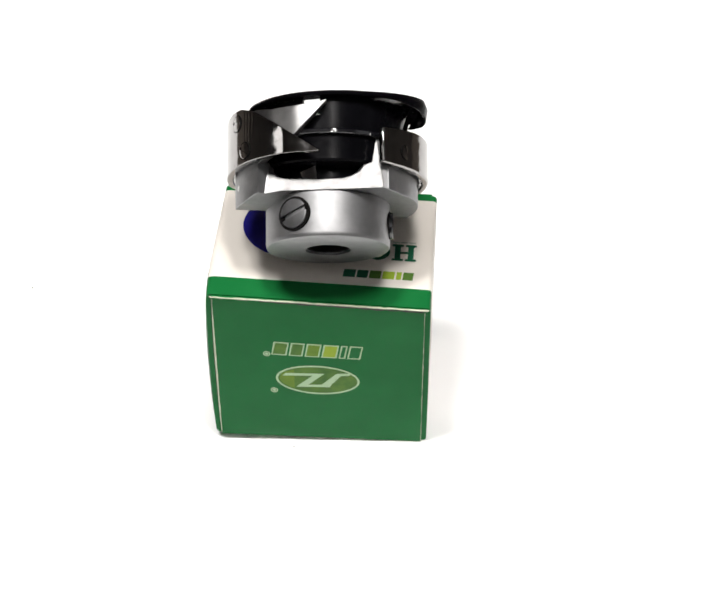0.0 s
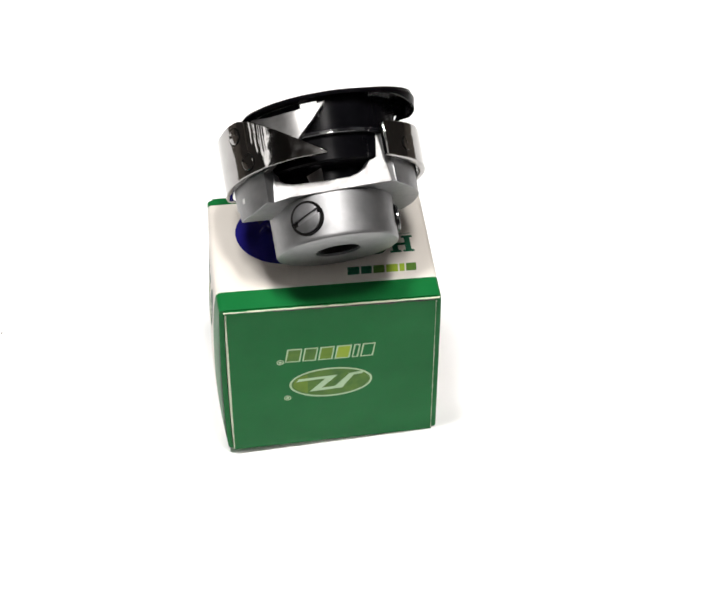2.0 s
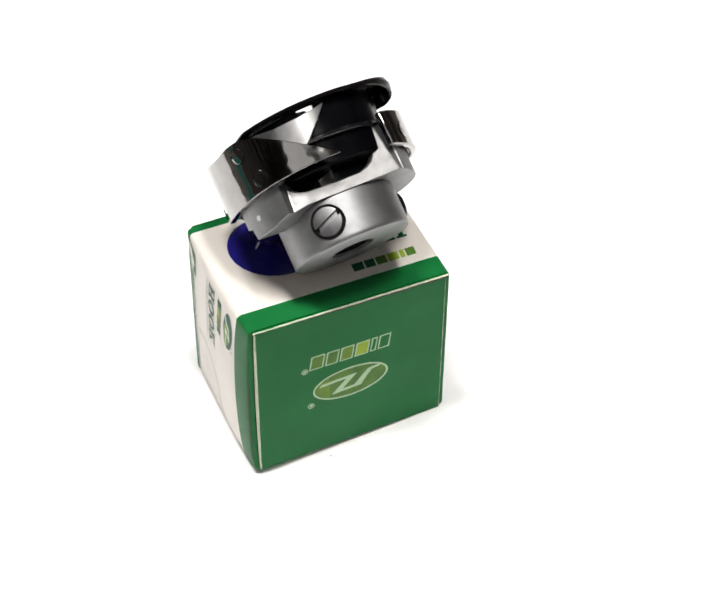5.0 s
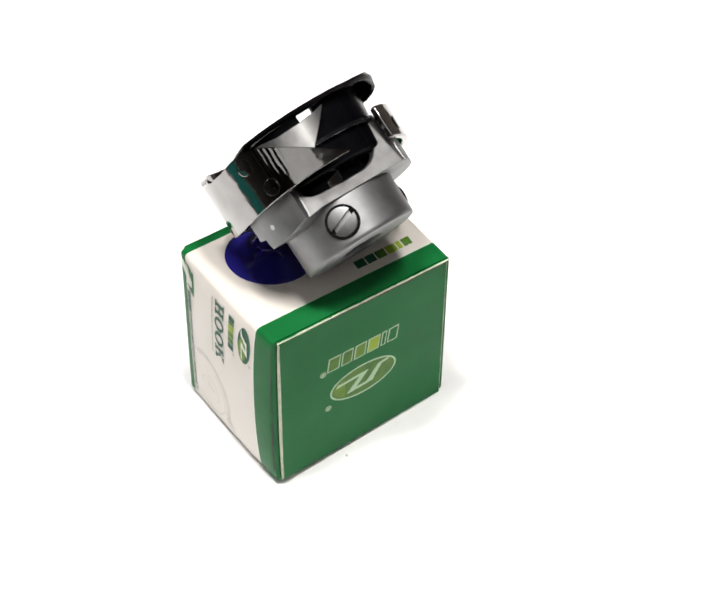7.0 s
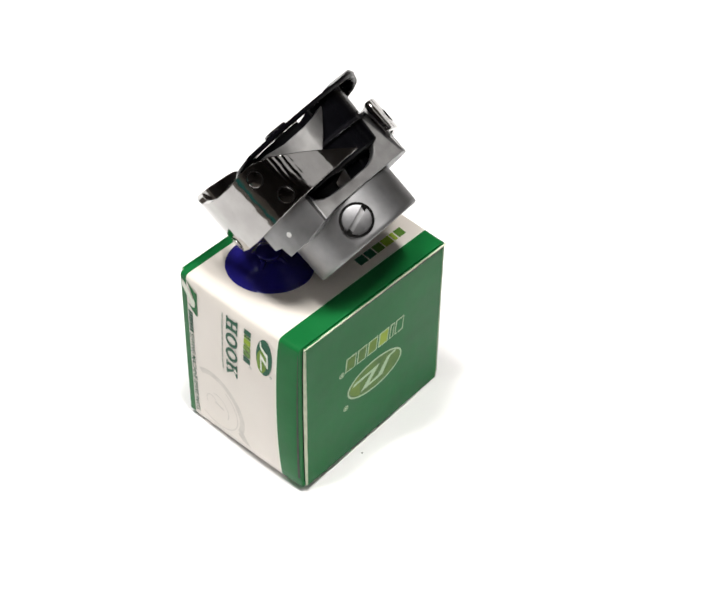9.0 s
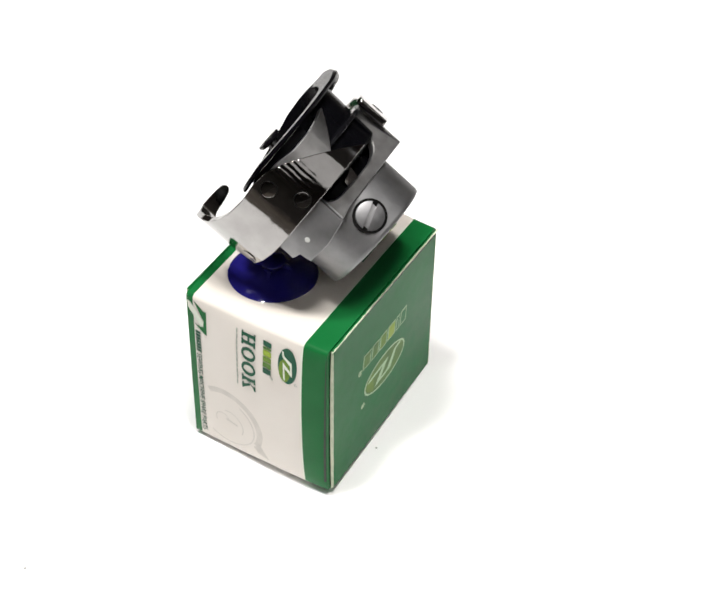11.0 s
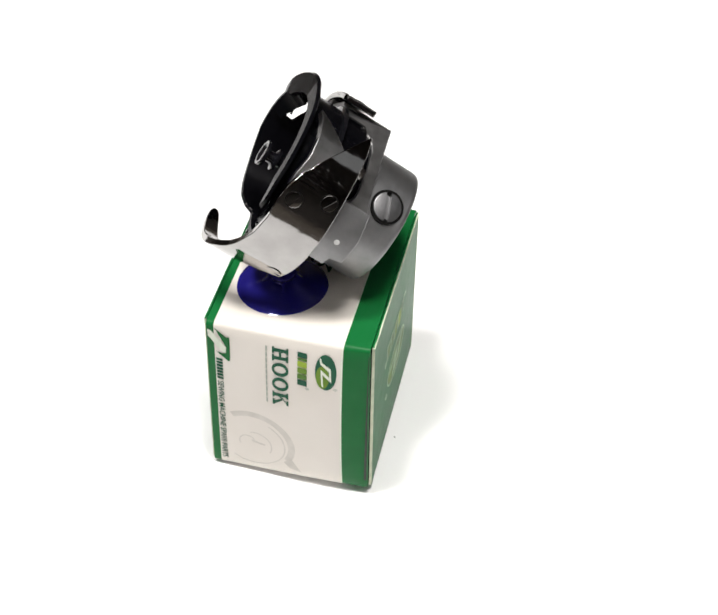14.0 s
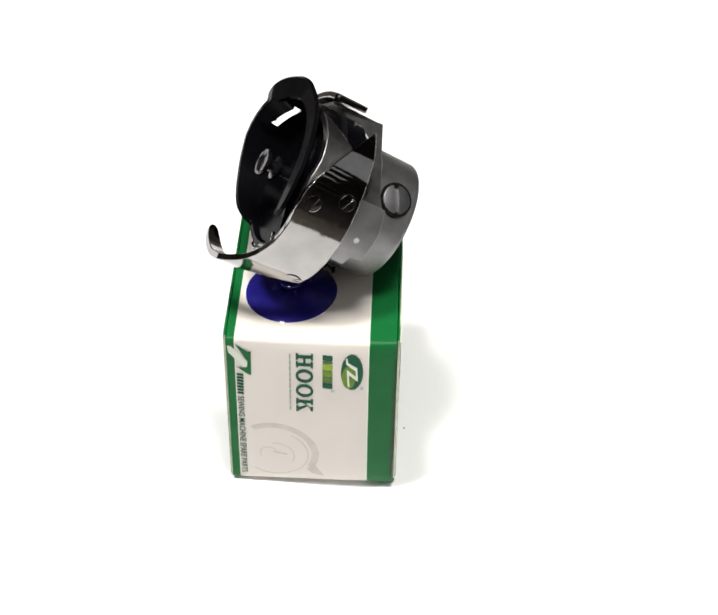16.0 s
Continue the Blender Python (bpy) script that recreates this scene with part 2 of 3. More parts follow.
def rounded_section(w, h, r, n=4):
    pts = []
    for cx, cz, a0 in ((w / 2 - r, h - r, 0), (-w / 2 + r, h - r, 90), (-w / 2 + r, r, 180), (w / 2 - r, r, 270)):
        for i in range(n + 1):
            a = radians(a0 + 90 * i / n)
            pts.append((cx + r * math.cos(a), cz + r * math.sin(a)))
    # the straight sides get points of their own, so that they can belly
    out, m = [], 16
    for i, q in enumerate(pts):
        out.append(q)
        if i % (n + 1) == n:
            nxt = pts[(i + 1) % len(pts)]
            out += [(q[0] + (nxt[0] - q[0]) * j / m, q[1] + (nxt[1] - q[1]) * j / m) for j in range(1, m)]
    return out


def build_carton():
    box = thing("carton", pose(AX, AY, 0), "small green and cream printed card carton, upside-down print", "box")
    sec = rounded_section(BW, BH, 0.0010)
    ins = [(x * 0.955, BH / 2 + (z - BH / 2) * 0.97) for x, z in sec]
    ys = [0.0006, 0.0014, 0.0026, 0.0045, 0.0065, 0.0068, 0.0090, 0.0120, 0.0150, 0.0180, 0.0210, 0.0240, 0.0270, 0.0300, 0.0330, 0.0362, BD - 0.0006]
    k = len(sec)
    v, f, idx = [], [], []
    for y in ys:
        for x, z in sec:
            v.append(warp(x, y, z))
    for j in range(len(ys) - 1):
        for i in range(k):
            w = (i + 1) % k
            f.append((j * k + i, j * k + w, (j + 1) * k + w, (j + 1) * k + i))
            idx.append(0 if j < 4 or j == len(ys) - 2 else (2 if j == 4 else 1))
    o = len(v)
    for y in (ys[0], ys[-1]):
        for x, z in ins:
            v.append(warp(x, y, z))
    for i in range(k):
        w = (i + 1) % k
        f.append((i, w, o + w, o + i)), idx.append(0)
        b = (len(ys) - 1) * k
        f.append((b + i, b + w, o + k + w, o + k + i)), idx.append(0)
        f.append((o + i, o + w, o + k + w, o + k + i)), idx.append(4)
    sleeve = part("sleeve", mesh_of("sleeve", v, f, [M_GREEN, M_CREAM, M_INKWHITE, M_CUT, M_DARKGAP], idx), box, "cream card sleeve with green bands at both ends")

    # end flaps: the front one stands a little proud and bows out
    def flap(name, y, out, label):
        nx, nz = 16, 14
        w, h = BW - 0.0024, BH - 0.0003
        vv, ff = [], []
        for layer in (0, 1):
            for b in range(nz + 1):
                for a in range(nx + 1):
                    u, s = a / nx, b / nz
                    bow = 0.0005 * math.sin(math.pi * u) * math.sin(math.pi * min(1, s * 1.1))
                    vv.append(warp((u - 0.5) * w, y + out * (layer * 0.0005 + bow), 0.0002 + s * h))
        m = (nx + 1) * (nz + 1)
        for b in range(nz):
            for a in range(nx):
                q = b * (nx + 1) + a
                ff.append((q, q + 1, q + nx + 2, q + nx + 1))
                ff.append((m + q, m + q + nx + 1, m + q + nx + 2, m + q + 1))
        rim = [a for a in range(nx + 1)] + [b * (nx + 1) + nx for b in range(1, nz + 1)] + [nz * (nx + 1) + a for a in range(nx - 1, -1, -1)] + [b * (nx + 1) for b in range(nz - 1, 0, -1)]
        ids = [0] * len(ff)
        for q in range(len(rim)):
            a, b = rim[q], rim[(q + 1) % len(rim)]
            ff.append((a, b, m + b, m + a)), ids.append(0 if min(a, b) >= nz * (nx + 1) else 1)
        return part(name, mesh_of(name, vv, ff, [M_GREEN, M_CUT], ids, sharp=30), box, label)

    front = flap("end_flap", 0.0004, -1, "plain green tuck flap with pale cut edges")
    flap("end_flap", BD - 0.0004, 1, "plain green tuck flap with pale cut edges")

    # worn pale crease along the front's upper fold
    def worn_line(p, q, width, seed, upright=False):
        rnd = random.Random(seed)
        vv, ff = [], []
        n = 40
        for i in range(n + 1):
            t = i / n
            c = Vector(p).lerp(Vector(q), t)
            wd = width * rnd.uniform(0.35, 1.25)
            jit = rnd.uniform(-0.3, 0.3) * width
            for dz, dy in ((-wd + jit, -0.0001), (wd + jit, -0.0001), (wd + jit, 0.0002), (-wd + jit, 0.0002)):
                vv.append(warp(c.x + dz, c.y + dy, c.z) if upright else warp(c.x, c.y + dy, c.z + dz))
        for i in range(n):
            for a in range(4):
                b = (a + 1) % 4
                ff.append((i * 4 + a, i * 4 + b, i * 4 + 4 + b, i * 4 + 4 + a))
        ff += [(0, 1, 2, 3), (n * 4, n * 4 + 3, n * 4 + 2, n * 4 + 1)]
        return vv, ff

    vv, ff = worn_line((-BW / 2 + 0.0008, -0.0002, BH - 0.0002), (BW / 2 - 0.0004, -0.0002, BH - 0.0001), 0.00014, 3)
    part("worn_crease", mesh_of("worn_crease", vv, ff, [M_CUT]), box, "thin pale worn fold line")
    # dark strip laid on the flap: the gap's shade as colour, no opening
    vv, ff = worn_line((-BW / 2 + 0.0120, -0.0001, BH - 0.00055), (BW / 2 - 0.0016, -0.0001, BH - 0.00075), 0.00024, 5)
    part("flap_gap_shade", mesh_of("flap_gap_shade", vv, ff, [M_DARKGAP]), box, "dark strip painting the shaded gap under the folded edge")
    for k, sx in enumerate((-1, 1)):
        x = sx * (BW / 2 - 0.0013)
        vv, ff = worn_line((x, -0.0001, 0.0006), (x, -0.0001, BH - 0.0010), 0.00007, 11 + k, True)
        part("worn_crease", mesh_of("worn_crease", vv, ff, [M_CUT]), box, "thin pale cut edge of the flap")
    return box, sleeve, front


carton, sleeve, front_flap = build_carton()


# printed marks: flat ink shapes laid on a face. A face maps print axes to the carton's frame.
def ink(name, outlines, face, mat, parent, label="", lift=0.00006):
    """outlines: lists of (u, v) in mm, each a closed shape."""
    v, f = [], []
    for o in outlines:
        b = len(v)
        for u, w in o:
            v.append(face(u / 1e3, w / 1e3, lift))
        if len(o) > 12:
            v.append(face(sum(q[0] for q in o) / len(o) / 1e3, sum(q[1] for q in o) / len(o) / 1e3, lift))
            f += [(b + i, b + (i + 1) % len(o), b + len(o)) for i in range(len(o))]
        else:
            f.append(tuple(range(b, b + len(o))))
    return part(name, mesh_of(name, v, f, [mat], smooth=False), parent, label)


def ring_shape(name, cx, cy, rx, ry, width, face, mat, parent, label="", n=64, a0=0, a1=360, lift=0.00006, tilt=0.0):
    v, f = [], []
    for i in range(n + 1):
        a = radians(a0 + (a1 - a0) * i / n)
        for k in (0, 1):
            u, w = (rx - k * width) * math.cos(a), (ry - k * width) * math.sin(a)
            c, s = math.cos(radians(tilt)), math.sin(radians(tilt))
            v.append(face((cx + u * c - w * s) / 1e3, (cy + u * s + w * c) / 1e3, lift))
    for i in range(n):
        f.append((2 * i, 2 * i + 1, 2 * i + 3, 2 * i + 2))
    return part(name, mesh_of(name, v, f, [mat], smooth=False), parent, label)


def lettering(name, text, cx, cy, height, width, face, mat, parent, label="", shear=0.0, bold=0.0, lift=0.00006):
    """Words in the built-in font, fitted to a height and width in mm about a centre."""
    cu = bpy.data.curves.new(name, "FONT")
    cu.body, cu.shear, cu.offset, cu.resolution_u, cu.fill_mode = text, shear, bold, 3, "FRONT"
    ob = bpy.data.objects.new(name, cu)
    me = bpy.data.meshes.new_from_object(ob)
    xs, ys = [q.co.x for q in me.vertices], [q.co.y for q in me.vertices]
    x0, x1, y0, y1 = min(xs), max(xs), min(ys), max(ys)
    for q in me.vertices:
        u = cx + ((q.co.x - x0) / (x1 - x0) - 0.5) * width
        w = cy + ((q.co.y - y0) / (y1 - y0) - 0.5) * height
        q.co = face(u / 1e3, w / 1e3, lift)
    bpy.data.objects.remove(ob)
    me.materials.clear()
    me.materials.append(mat)
    return part(name, me, parent, label)


def slab_word(cx, cy, height, width, face, mat, parent):
    """HOOK in bold slab-serif capitals, each letter a shape of its own."""
    serif = lambda x0, x1, y0, y1: [(x0, y0), (x1, y0), (x1, y1), (x0, y1)]
    stem = lambda a, b: [serif(a - 0.11, b + 0.11, 0.0, 0.13), serif(a, b, 0.13, 0.87), serif(a - 0.11, b + 0.11, 0.87, 1.0)]
    glyph = {
        "H": stem(0.11, 0.35) + stem(0.65, 0.89) + [serif(0.35, 0.65, 0.43, 0.57)],
        "K": stem(0.11, 0.35) + [
            [(0.35, 0.36), (0.70, 0.87), (0.88, 0.87), (0.35, 0.54)], serif(0.60, 0.98, 0.87, 1.0),
            [(0.50, 0.585), (0.62, 0.64), (0.98, 0.13), (0.70, 0.13)], serif(0.58, 1.04, 0.0, 0.13)],
    }
    step = width / 4
    for i, ch in enumerate("HOOK"):
        u0, w = cx - width / 2 + i * step, step * 0.92
        if ch == "O":
            v, f = [], []
            for q in range(41):
                a = 2 * math.pi * q / 40
                for rx, ry in ((0.5, 0.52), (0.25, 0.36)):
                    v.append(face((u0 + w * (0.5 + rx * math.cos(a))) / 1e3, (cy + height * ry * math.sin(a)) / 1e3, 0.00006))
            f = [(2 * q, 2 * q + 1, 2 * q + 3, 2 * q + 2) for q in range(40)]
            part("letter_o", mesh_of("letter_o", v, f, [mat], smooth=False), parent)
        else:
            shapes = [[(u0 + w * x, cy + height * (yy - 0.5)) for x, yy in sh] for sh in glyph[ch]]
            ink("letter_" + ch.lower(), shapes, face, mat, parent)


def ellipse(cx, cy, rx, ry, n=48):
    return [(cx + rx * math.cos(2 * math.pi * i / n), cy + ry * math.sin(2 * math.pi * i / n)) for i in range(n)]


def front_face(u, w, lift):
    """Print axes on the front flap: u to the reader's right, w up, with the carton standing on its head."""
    x, z = -u, BH / 2 - w
    bow = 0.0005 * math.sin(math.pi * (x / (BW - 0.0024) + 0.5)) * math.sin(math.pi * min(1, z / BH * 1.1))
    return warp(x, 0.0004 - 0.0005 - bow - lift, z)


def side_face(u, w, lift):
    """On the long side at -x: u runs down, w towards the front."""
    x, y, z = warp(-BW / 2, BD / 2 - w, BH / 2 - u)
    return (x - lift - 0.00003, y, z)


def top_face(u, w, lift):
    """On the upper side: u towards -x, w towards the front."""
    return warp(-u, BD / 2 - w, BH + lift)


def emblem(cx, cy, rx, ry, face, parent, fill, line_mat, width=0.55):
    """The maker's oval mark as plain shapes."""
    ink("emblem_field", [ellipse(cx, cy, rx - width * 0.6, ry - width * 0.6)], face, fill, parent, "oval mark, green fading to olive")
    ring_shape("emblem_rim", cx, cy, rx, ry, width, face, line_mat, parent, "", lift=0.00009)
    for b in EMBLEM:
        ink("emblem_stroke", [[(cx + u * rx, cy + w * ry) for u, w in b]], face, line_mat, parent, "", lift=0.00012)


# strokes of the oval mark, in halves of its width and height
EMBLEM = (
    ((0.833, -0.20), (0.767, -0.38), (-0.167, -0.48), (0.222, 0.34), (0.519, 0.54), (0.13, -0.29)),
    ((0.222, 0.34), (-0.093, 0.30), (-0.333, 0.25), (-0.278, 0.46), (0.519, 0.54)),
    ((-0.093, 0.30), (-0.444, -0.50), (-0.537, -0.55), (-0.796, -0.58), (-0.759, -0.42), (-0.556, -0.38), (-0.333, 0.25)),
)


def word_bars(cx, cy, width, height, face, parent, mats, outline=None, slant=0.15):
    """The maker's name as a row of six plain slanted blocks."""
    parts_w = (0.9, 0.45, 1.05, 1.0, 0.95, 1.05)
    gap = 0.14
    total = sum(parts_w) + gap * 5
    u = cx - width / 2
    k = width / total
    for i, pw in enumerate(parts_w):
        w = pw * k
        sh = slant * height
        quad = [(u, cy - height / 2), (u + w, cy - height / 2), (u + w + sh, cy + height / 2), (u + sh, cy + height / 2)]
        if outline:
            ink("name_block", [quad], face, outline, parent, "", lift=0.00006)
            g = 0.34
            inner = [(u + g, cy - height / 2 + g), (u + w - g, cy - height / 2 + g), (u + w + sh - g, cy + height / 2 - g), (u + sh + g, cy + height / 2 - g)]
            ink("name_block", [inner], face, mats[i % len(mats)], parent, "", lift=0.00010)
        else:
            ink("name_block", [quad], face, mats[i % len(mats)], parent)
        u += w + gap * k


def print_front():
    emblem(0.5, 1.9, 9.8, 5.0, front_face, front_flap, M_INKOLIVE, M_INKPALE, 0.5)
    glow = [(0.5 + 8.9 * math.cos(radians(a)), 1.9 + 4.2 * math.sin(radians(a))) for a in range(-52, 53, 8)]
    ink("emblem_field", [glow], front_face, M_INKMOSS, front_flap, "lighter moss-green end of the oval mark", lift=0.00009)
    word_bars(0.2, -8.1, 20.6, 4.3, front_face, front_flap, (M_GREEN, M_GREEN, M_INKLIME, M_INKMOSS, M_INKOLIVE, M_INKOLIVE), M_INKPALE)
    for u, w in ((12.2, -6.1), (10.8, 6.3)):
        ring_shape("small_ring_mark", u, w, 0.85, 0.85, 0.26, front_face, M_INKPALE, front_flap, n=20)
        ink("small_ring_dot", [ellipse(u, w, 0.42, 0.42, 14)], front_face, M_INKPALE, front_flap)


def print_side():
    y = lambda v: BD * 500 - v
    z = lambda v: BH * 500 - v
    ink("emblem_field", [ellipse(z(39.1), y(10.2), 5.3, 2.45)], side_face, M_INKGREEN, sleeve, "oval mark, dark green to moss")
    ink("emblem_field", [ellipse(z(37.6), y(10.9), 3.4, 1.5)], side_face, M_INKMOSS, sleeve, "", 0.00008)
    for b in EMBLEM:
        ink("emblem_stroke", [[(z(39.1) + u * 5.3, y(10.2) + w * 2.45) for u, w in b]], side_face, M_INKWHITE, sleeve, "", 0.00012)
    ring_shape("small_ring_mark", z(34.3), y(8.0), 0.4, 0.4, 0.18, side_face, M_INKTINY, sleeve, n=16)
    ring_shape("small_ring_mark", z(33.2), y(14.4), 0.4, 0.4, 0.18, side_face, M_INKTINY, sleeve, n=16)
    word_bars(z(39.0), y(15.6), 9.9, 2.2, side_face, sleeve, (M_INKGREEN, M_INKOLIVE, M_INKLIME, M_INKMOSS, M_INKOLIVE, M_INKGREEN), None, 0.1)
    slab_word(z(34.9), y(20.7), 3.8, 18.4, side_face, M_INKGREEN, sleeve)
    for i in range(10):
        ink("small_print", [[(z(43.8) + i * 1.8, y(24.1)), (z(43.8) + i * 1.8 + 1.5, y(24.1)), (z(43.8) + i * 1.8 + 1.5, y(23.75)), (z(43.8) + i * 1.8, y(23.75))]], side_face, M_INKTINY, sleeve)
    # tapering dark strip that paints the shade of the gap at the flap
    gap = [(z(45.5 - 3.0 * i), y(0.75)) for i in range(15)]
    for i in range(14):
        ink("edge_gap_shade", [[gap[i], gap[i + 1], (gap[i + 1][0], y(0.85 + 0.035 * (i + 1))), (gap[i][0], y(0.85 + 0.035 * i))]], side_face, M_DARKGAP, sleeve, "dark strip painting the shaded gap beside the tuck flap", 0.00005)
    # the slanted double stroke that breaks the rear band
    ink("band_stroke", [[(z(45.3), y(37.7)), (z(45.0), y(36.9)), (z(40.5), y(33.3)), (z(38.8), y(33.5)), (z(38.7), y(34.2)), (z(43.2), y(37.6))]], side_face, M_INKWHITE, sleeve, "", 0.00010)
    ink("band_stroke", [[(z(45.9), y(36.0)), (z(43.7), y(33.3)), (z(43.8), y(32.5)), (z(36.4), y(32.6)), (z(36.4), y(33.1)), (z(38.8), y(36.0)), (z(38.4), y(34.5)), (z(38.7), y(33.5)), (z(40.5), y(33.3))]], side_face, M_GREEN, sleeve, "", 0.00008)
    for i in range(7):
        ink("name_block", [[(z(36.6 - i * 1.0), y(35.9)), (z(35.85 - i * 1.0), y(35.9)), (z(35.75 - i * 1.0), y(34.4)), (z(36.5 - i * 1.0), y(34.4))]], side_face, M_INKGREEN, sleeve)
    lettering("small_lettering", "SEWING MACHINE SPARE PARTS", z(15.6), y(35.15), 1.5, 26.8, side_face, M_INKGREEN, sleeve, "small condensed capitals along the green band", bold=0.012)
    # pale picture of a round hook, printed faintly
    cx, cy = z(10.8), y(27.6)
    ring_shape("faint_picture_ring", cx, cy, 10.2, 10.0, 1.7, side_face, M_INKGREY, sleeve, "faint grey printed picture of a round hook", a0=60, a1=215, lift=0.00001)
    ring_shape("faint_picture_ring", cx + 0.4, cy - 0.2, 8.0, 7.9, 0.35, side_face, M_INKGREY, sleeve, a0=-40, a1=150, lift=0.00001)
    ring_shape("faint_picture_ring", cx + 1.2, cy + 0.4, 4.4, 4.0, 0.3, side_face, M_INKGREY, sleeve, a0=60, a1=200, lift=0.00001)
    ring_shape("faint_picture_ring", cx + 0.8, cy - 1.6, 2.4, 2.2, 0.3, side_face, M_INKGREY, sleeve, a0=120, a1=300, lift=0.00001)
    ink("faint_picture_bar", [[(cx - 0.4, cy - 0.6), (cx + 0.4, cy + 2.8), (cx + 0.9, cy + 2.6), (cx + 0.4, cy - 0.6)]], side_face, M_INKGREY, sleeve, "", 0.00002)
    ink("faint_picture_bar", [[(cx + 3.4, cy + 8.8), (cx + 8.4, cy + 11.2), (cx + 7.6, cy + 8.4), (cx + 5.6, cy + 7.0)]], side_face, M_INKGREY, sleeve, "", 0.00002)


def print_top():
    y = lambda v: BD * 500 - v
    slab_word(-9.0, y(18.0), 5.4, 24.5, top_face, M_INKGREEN, sleeve)
    word_bars(-13.0, y(10.3), 16.0, 2.5, top_face, sleeve, (M_INKOLIVE, M_INKLIME, M_INKLIME, M_INKOLIVE, M_INKGREEN, M_INKGREEN), None, 0.1)
    for i in range(12):
        ink("small_print", [[(-21 + i * 1.9, y(21.6)), (-21 + i * 1.9 + 1.6, y(21.6)), (-21 + i * 1.9 + 1.6, y(21.2)), (-21 + i * 1.9, y(21.2))]], top_face, M_INKTINY, sleeve)


print_front()
print_side()
print_top()


# ---- the blue suction cup that props the hook ----
CUP_AT = (AX - 0.0098, AY + 0.0245, BH - 0.0001)


def build_cup():
    c = thing("suction_cup", pose(*CUP_AT), "dark blue translucent plastic suction cup on the carton", "suction cup")
    v, f = lathe([(0.01, 1.0), (8.6, 0.0), (10.3, 0.0), (10.4, 0.35), (9.4, 0.9), (6.6, 1.7), (4.2, 2.5), (3.4, 3.1), (0.01, 3.1)], 72)
    part("skirt", mesh_of("skirt", v, f, [M_BLUE], sharp=50), c, "thin conical blue skirt")
    v, f = lathe([(0.01, 3.0), (2.5, 3.0), (2.4, 3.9), (3.0, 4.3), (3.1, 4.9), (2.7, 5.3), (0.01, 5.4)], 40)
    part("knob", mesh_of("knob", v, f, [M_BLUE], sharp=50), c, "small round blue knob")
    for a in (20, 110):
        bar = [(x, y, z) for z in (3.1, 4.1) for x, y in ((-4.6, -0.45), (4.6, -0.45), (4.6, 0.45), (-4.6, 0.45))]
        bar = [(x / 1e3 * (1.0 if z < 3.5 else 0.72), y / 1e3, (z - (0.5 if z < 3.5 else 0.0)) / 1e3) for x, y, z in bar]
        faces = [(3, 2, 1, 0), (4, 5, 6, 7)] + [(i, (i + 1) % 4, 4 + (i + 1) % 4, 4 + i) for i in range(4)]
        part("rib", mesh_of("rib", *moved((bar, faces), pose(0, 0, 0, 0, 0, a)), [M_BLUE], smooth=False), c, "raised blue rib round the knob", bevel=0.0002)
    return c


cup = build_cup()

# ---- the rotary hook ----
# its axis leans: z runs from the hub to the open basket, angle -90 looks up and to the front
HOOK_O = Vector((0.00111 + AX, 0.01484 + AY, 0.06708))
_yw, _tl = radians(4.3), radians(33.2)
HZ = -Vector((math.sin(_yw) * math.cos(_tl), -math.cos(_yw) * math.cos(_tl), -math.sin(_tl)))
HX = Vector((math.cos(_yw), math.sin(_yw), 0))
HY = HZ.cross(HX)
HOOK_POSE = Matrix.Translation(HOOK_O) @ Matrix((HX, HY, HZ)).transposed().to_4x4()


def slot_screw(parent, phi, r, s, rad, head, slot_angle, mat=M_SCREW, label="slotted steel screw", ring=1.05):
    """A round slotted head on the outside of a cylinder; its slot is a real groove."""
    a = radians(phi)
    n = 32
    depth, hw = head + 0.25, rad * 0.19
    v, f = [], []
    # two half-discs left and right of the groove, over a dark groove floor
    for sgn in (1, -1):
        o = len(v)
        a0 = math.asin(min(1, hw / rad))
        arc = [(sgn * rad * math.sin(t), rad * math.cos(t)) for t in span(a0, math.pi - a0, n // 2)]
        arc = [(x, y) for x, y in arc]
        m = len(arc)
        for z, k in ((-0.6, 1.0), (head * 0.8, 1.0), (head, 0.92)):
            for x, y in arc:
                v.append((x * k if abs(x) > hw else x, y * k, z))
        for lv in (0, 1):
            for i in range(m):
                j = (i + 1) % m
                f.append((o + lv * m + i, o + lv * m + j, o + (lv + 1) * m + j, o + (lv + 1) * m + i))
        f.append(tuple(o + 2 * m + i for i in range(m)))
    v = [(x / 1e3, y / 1e3, z / 1e3) for x, y, z in v]
    base = Matrix.Translation((r * math.cos(a) / 1e3, r * math.sin(a) / 1e3, s / 1e3))
    zax = Vector((math.cos(a), math.sin(a), 0))
    yax = Vector((0, 0, 1))
    xax = yax.cross(zax)
    m4 = base @ Matrix((xax, yax, zax)).transposed().to_4x4() @ pose(0, 0, 0, 0, 0, slot_angle)
    sc = part("screw", mesh_of("screw", *moved((v, f), m4), [mat], sharp=30), parent, label)
    # the seat's near-black colour stands for shade round the head and in the groove
    fl = lathe([(0.01, -0.7), (rad * ring, -0.7), (rad * ring, 0.10), (rad * 1.02, 0.10), (rad * 1.02, head - depth), (0.01, head - depth)], 32)
    part("screw_seat", mesh_of("screw_seat", *moved(fl, m4), [M_HOLE], sharp=30), sc, "near-black seat that paints the shade round the screw and in its slot")
    return sc


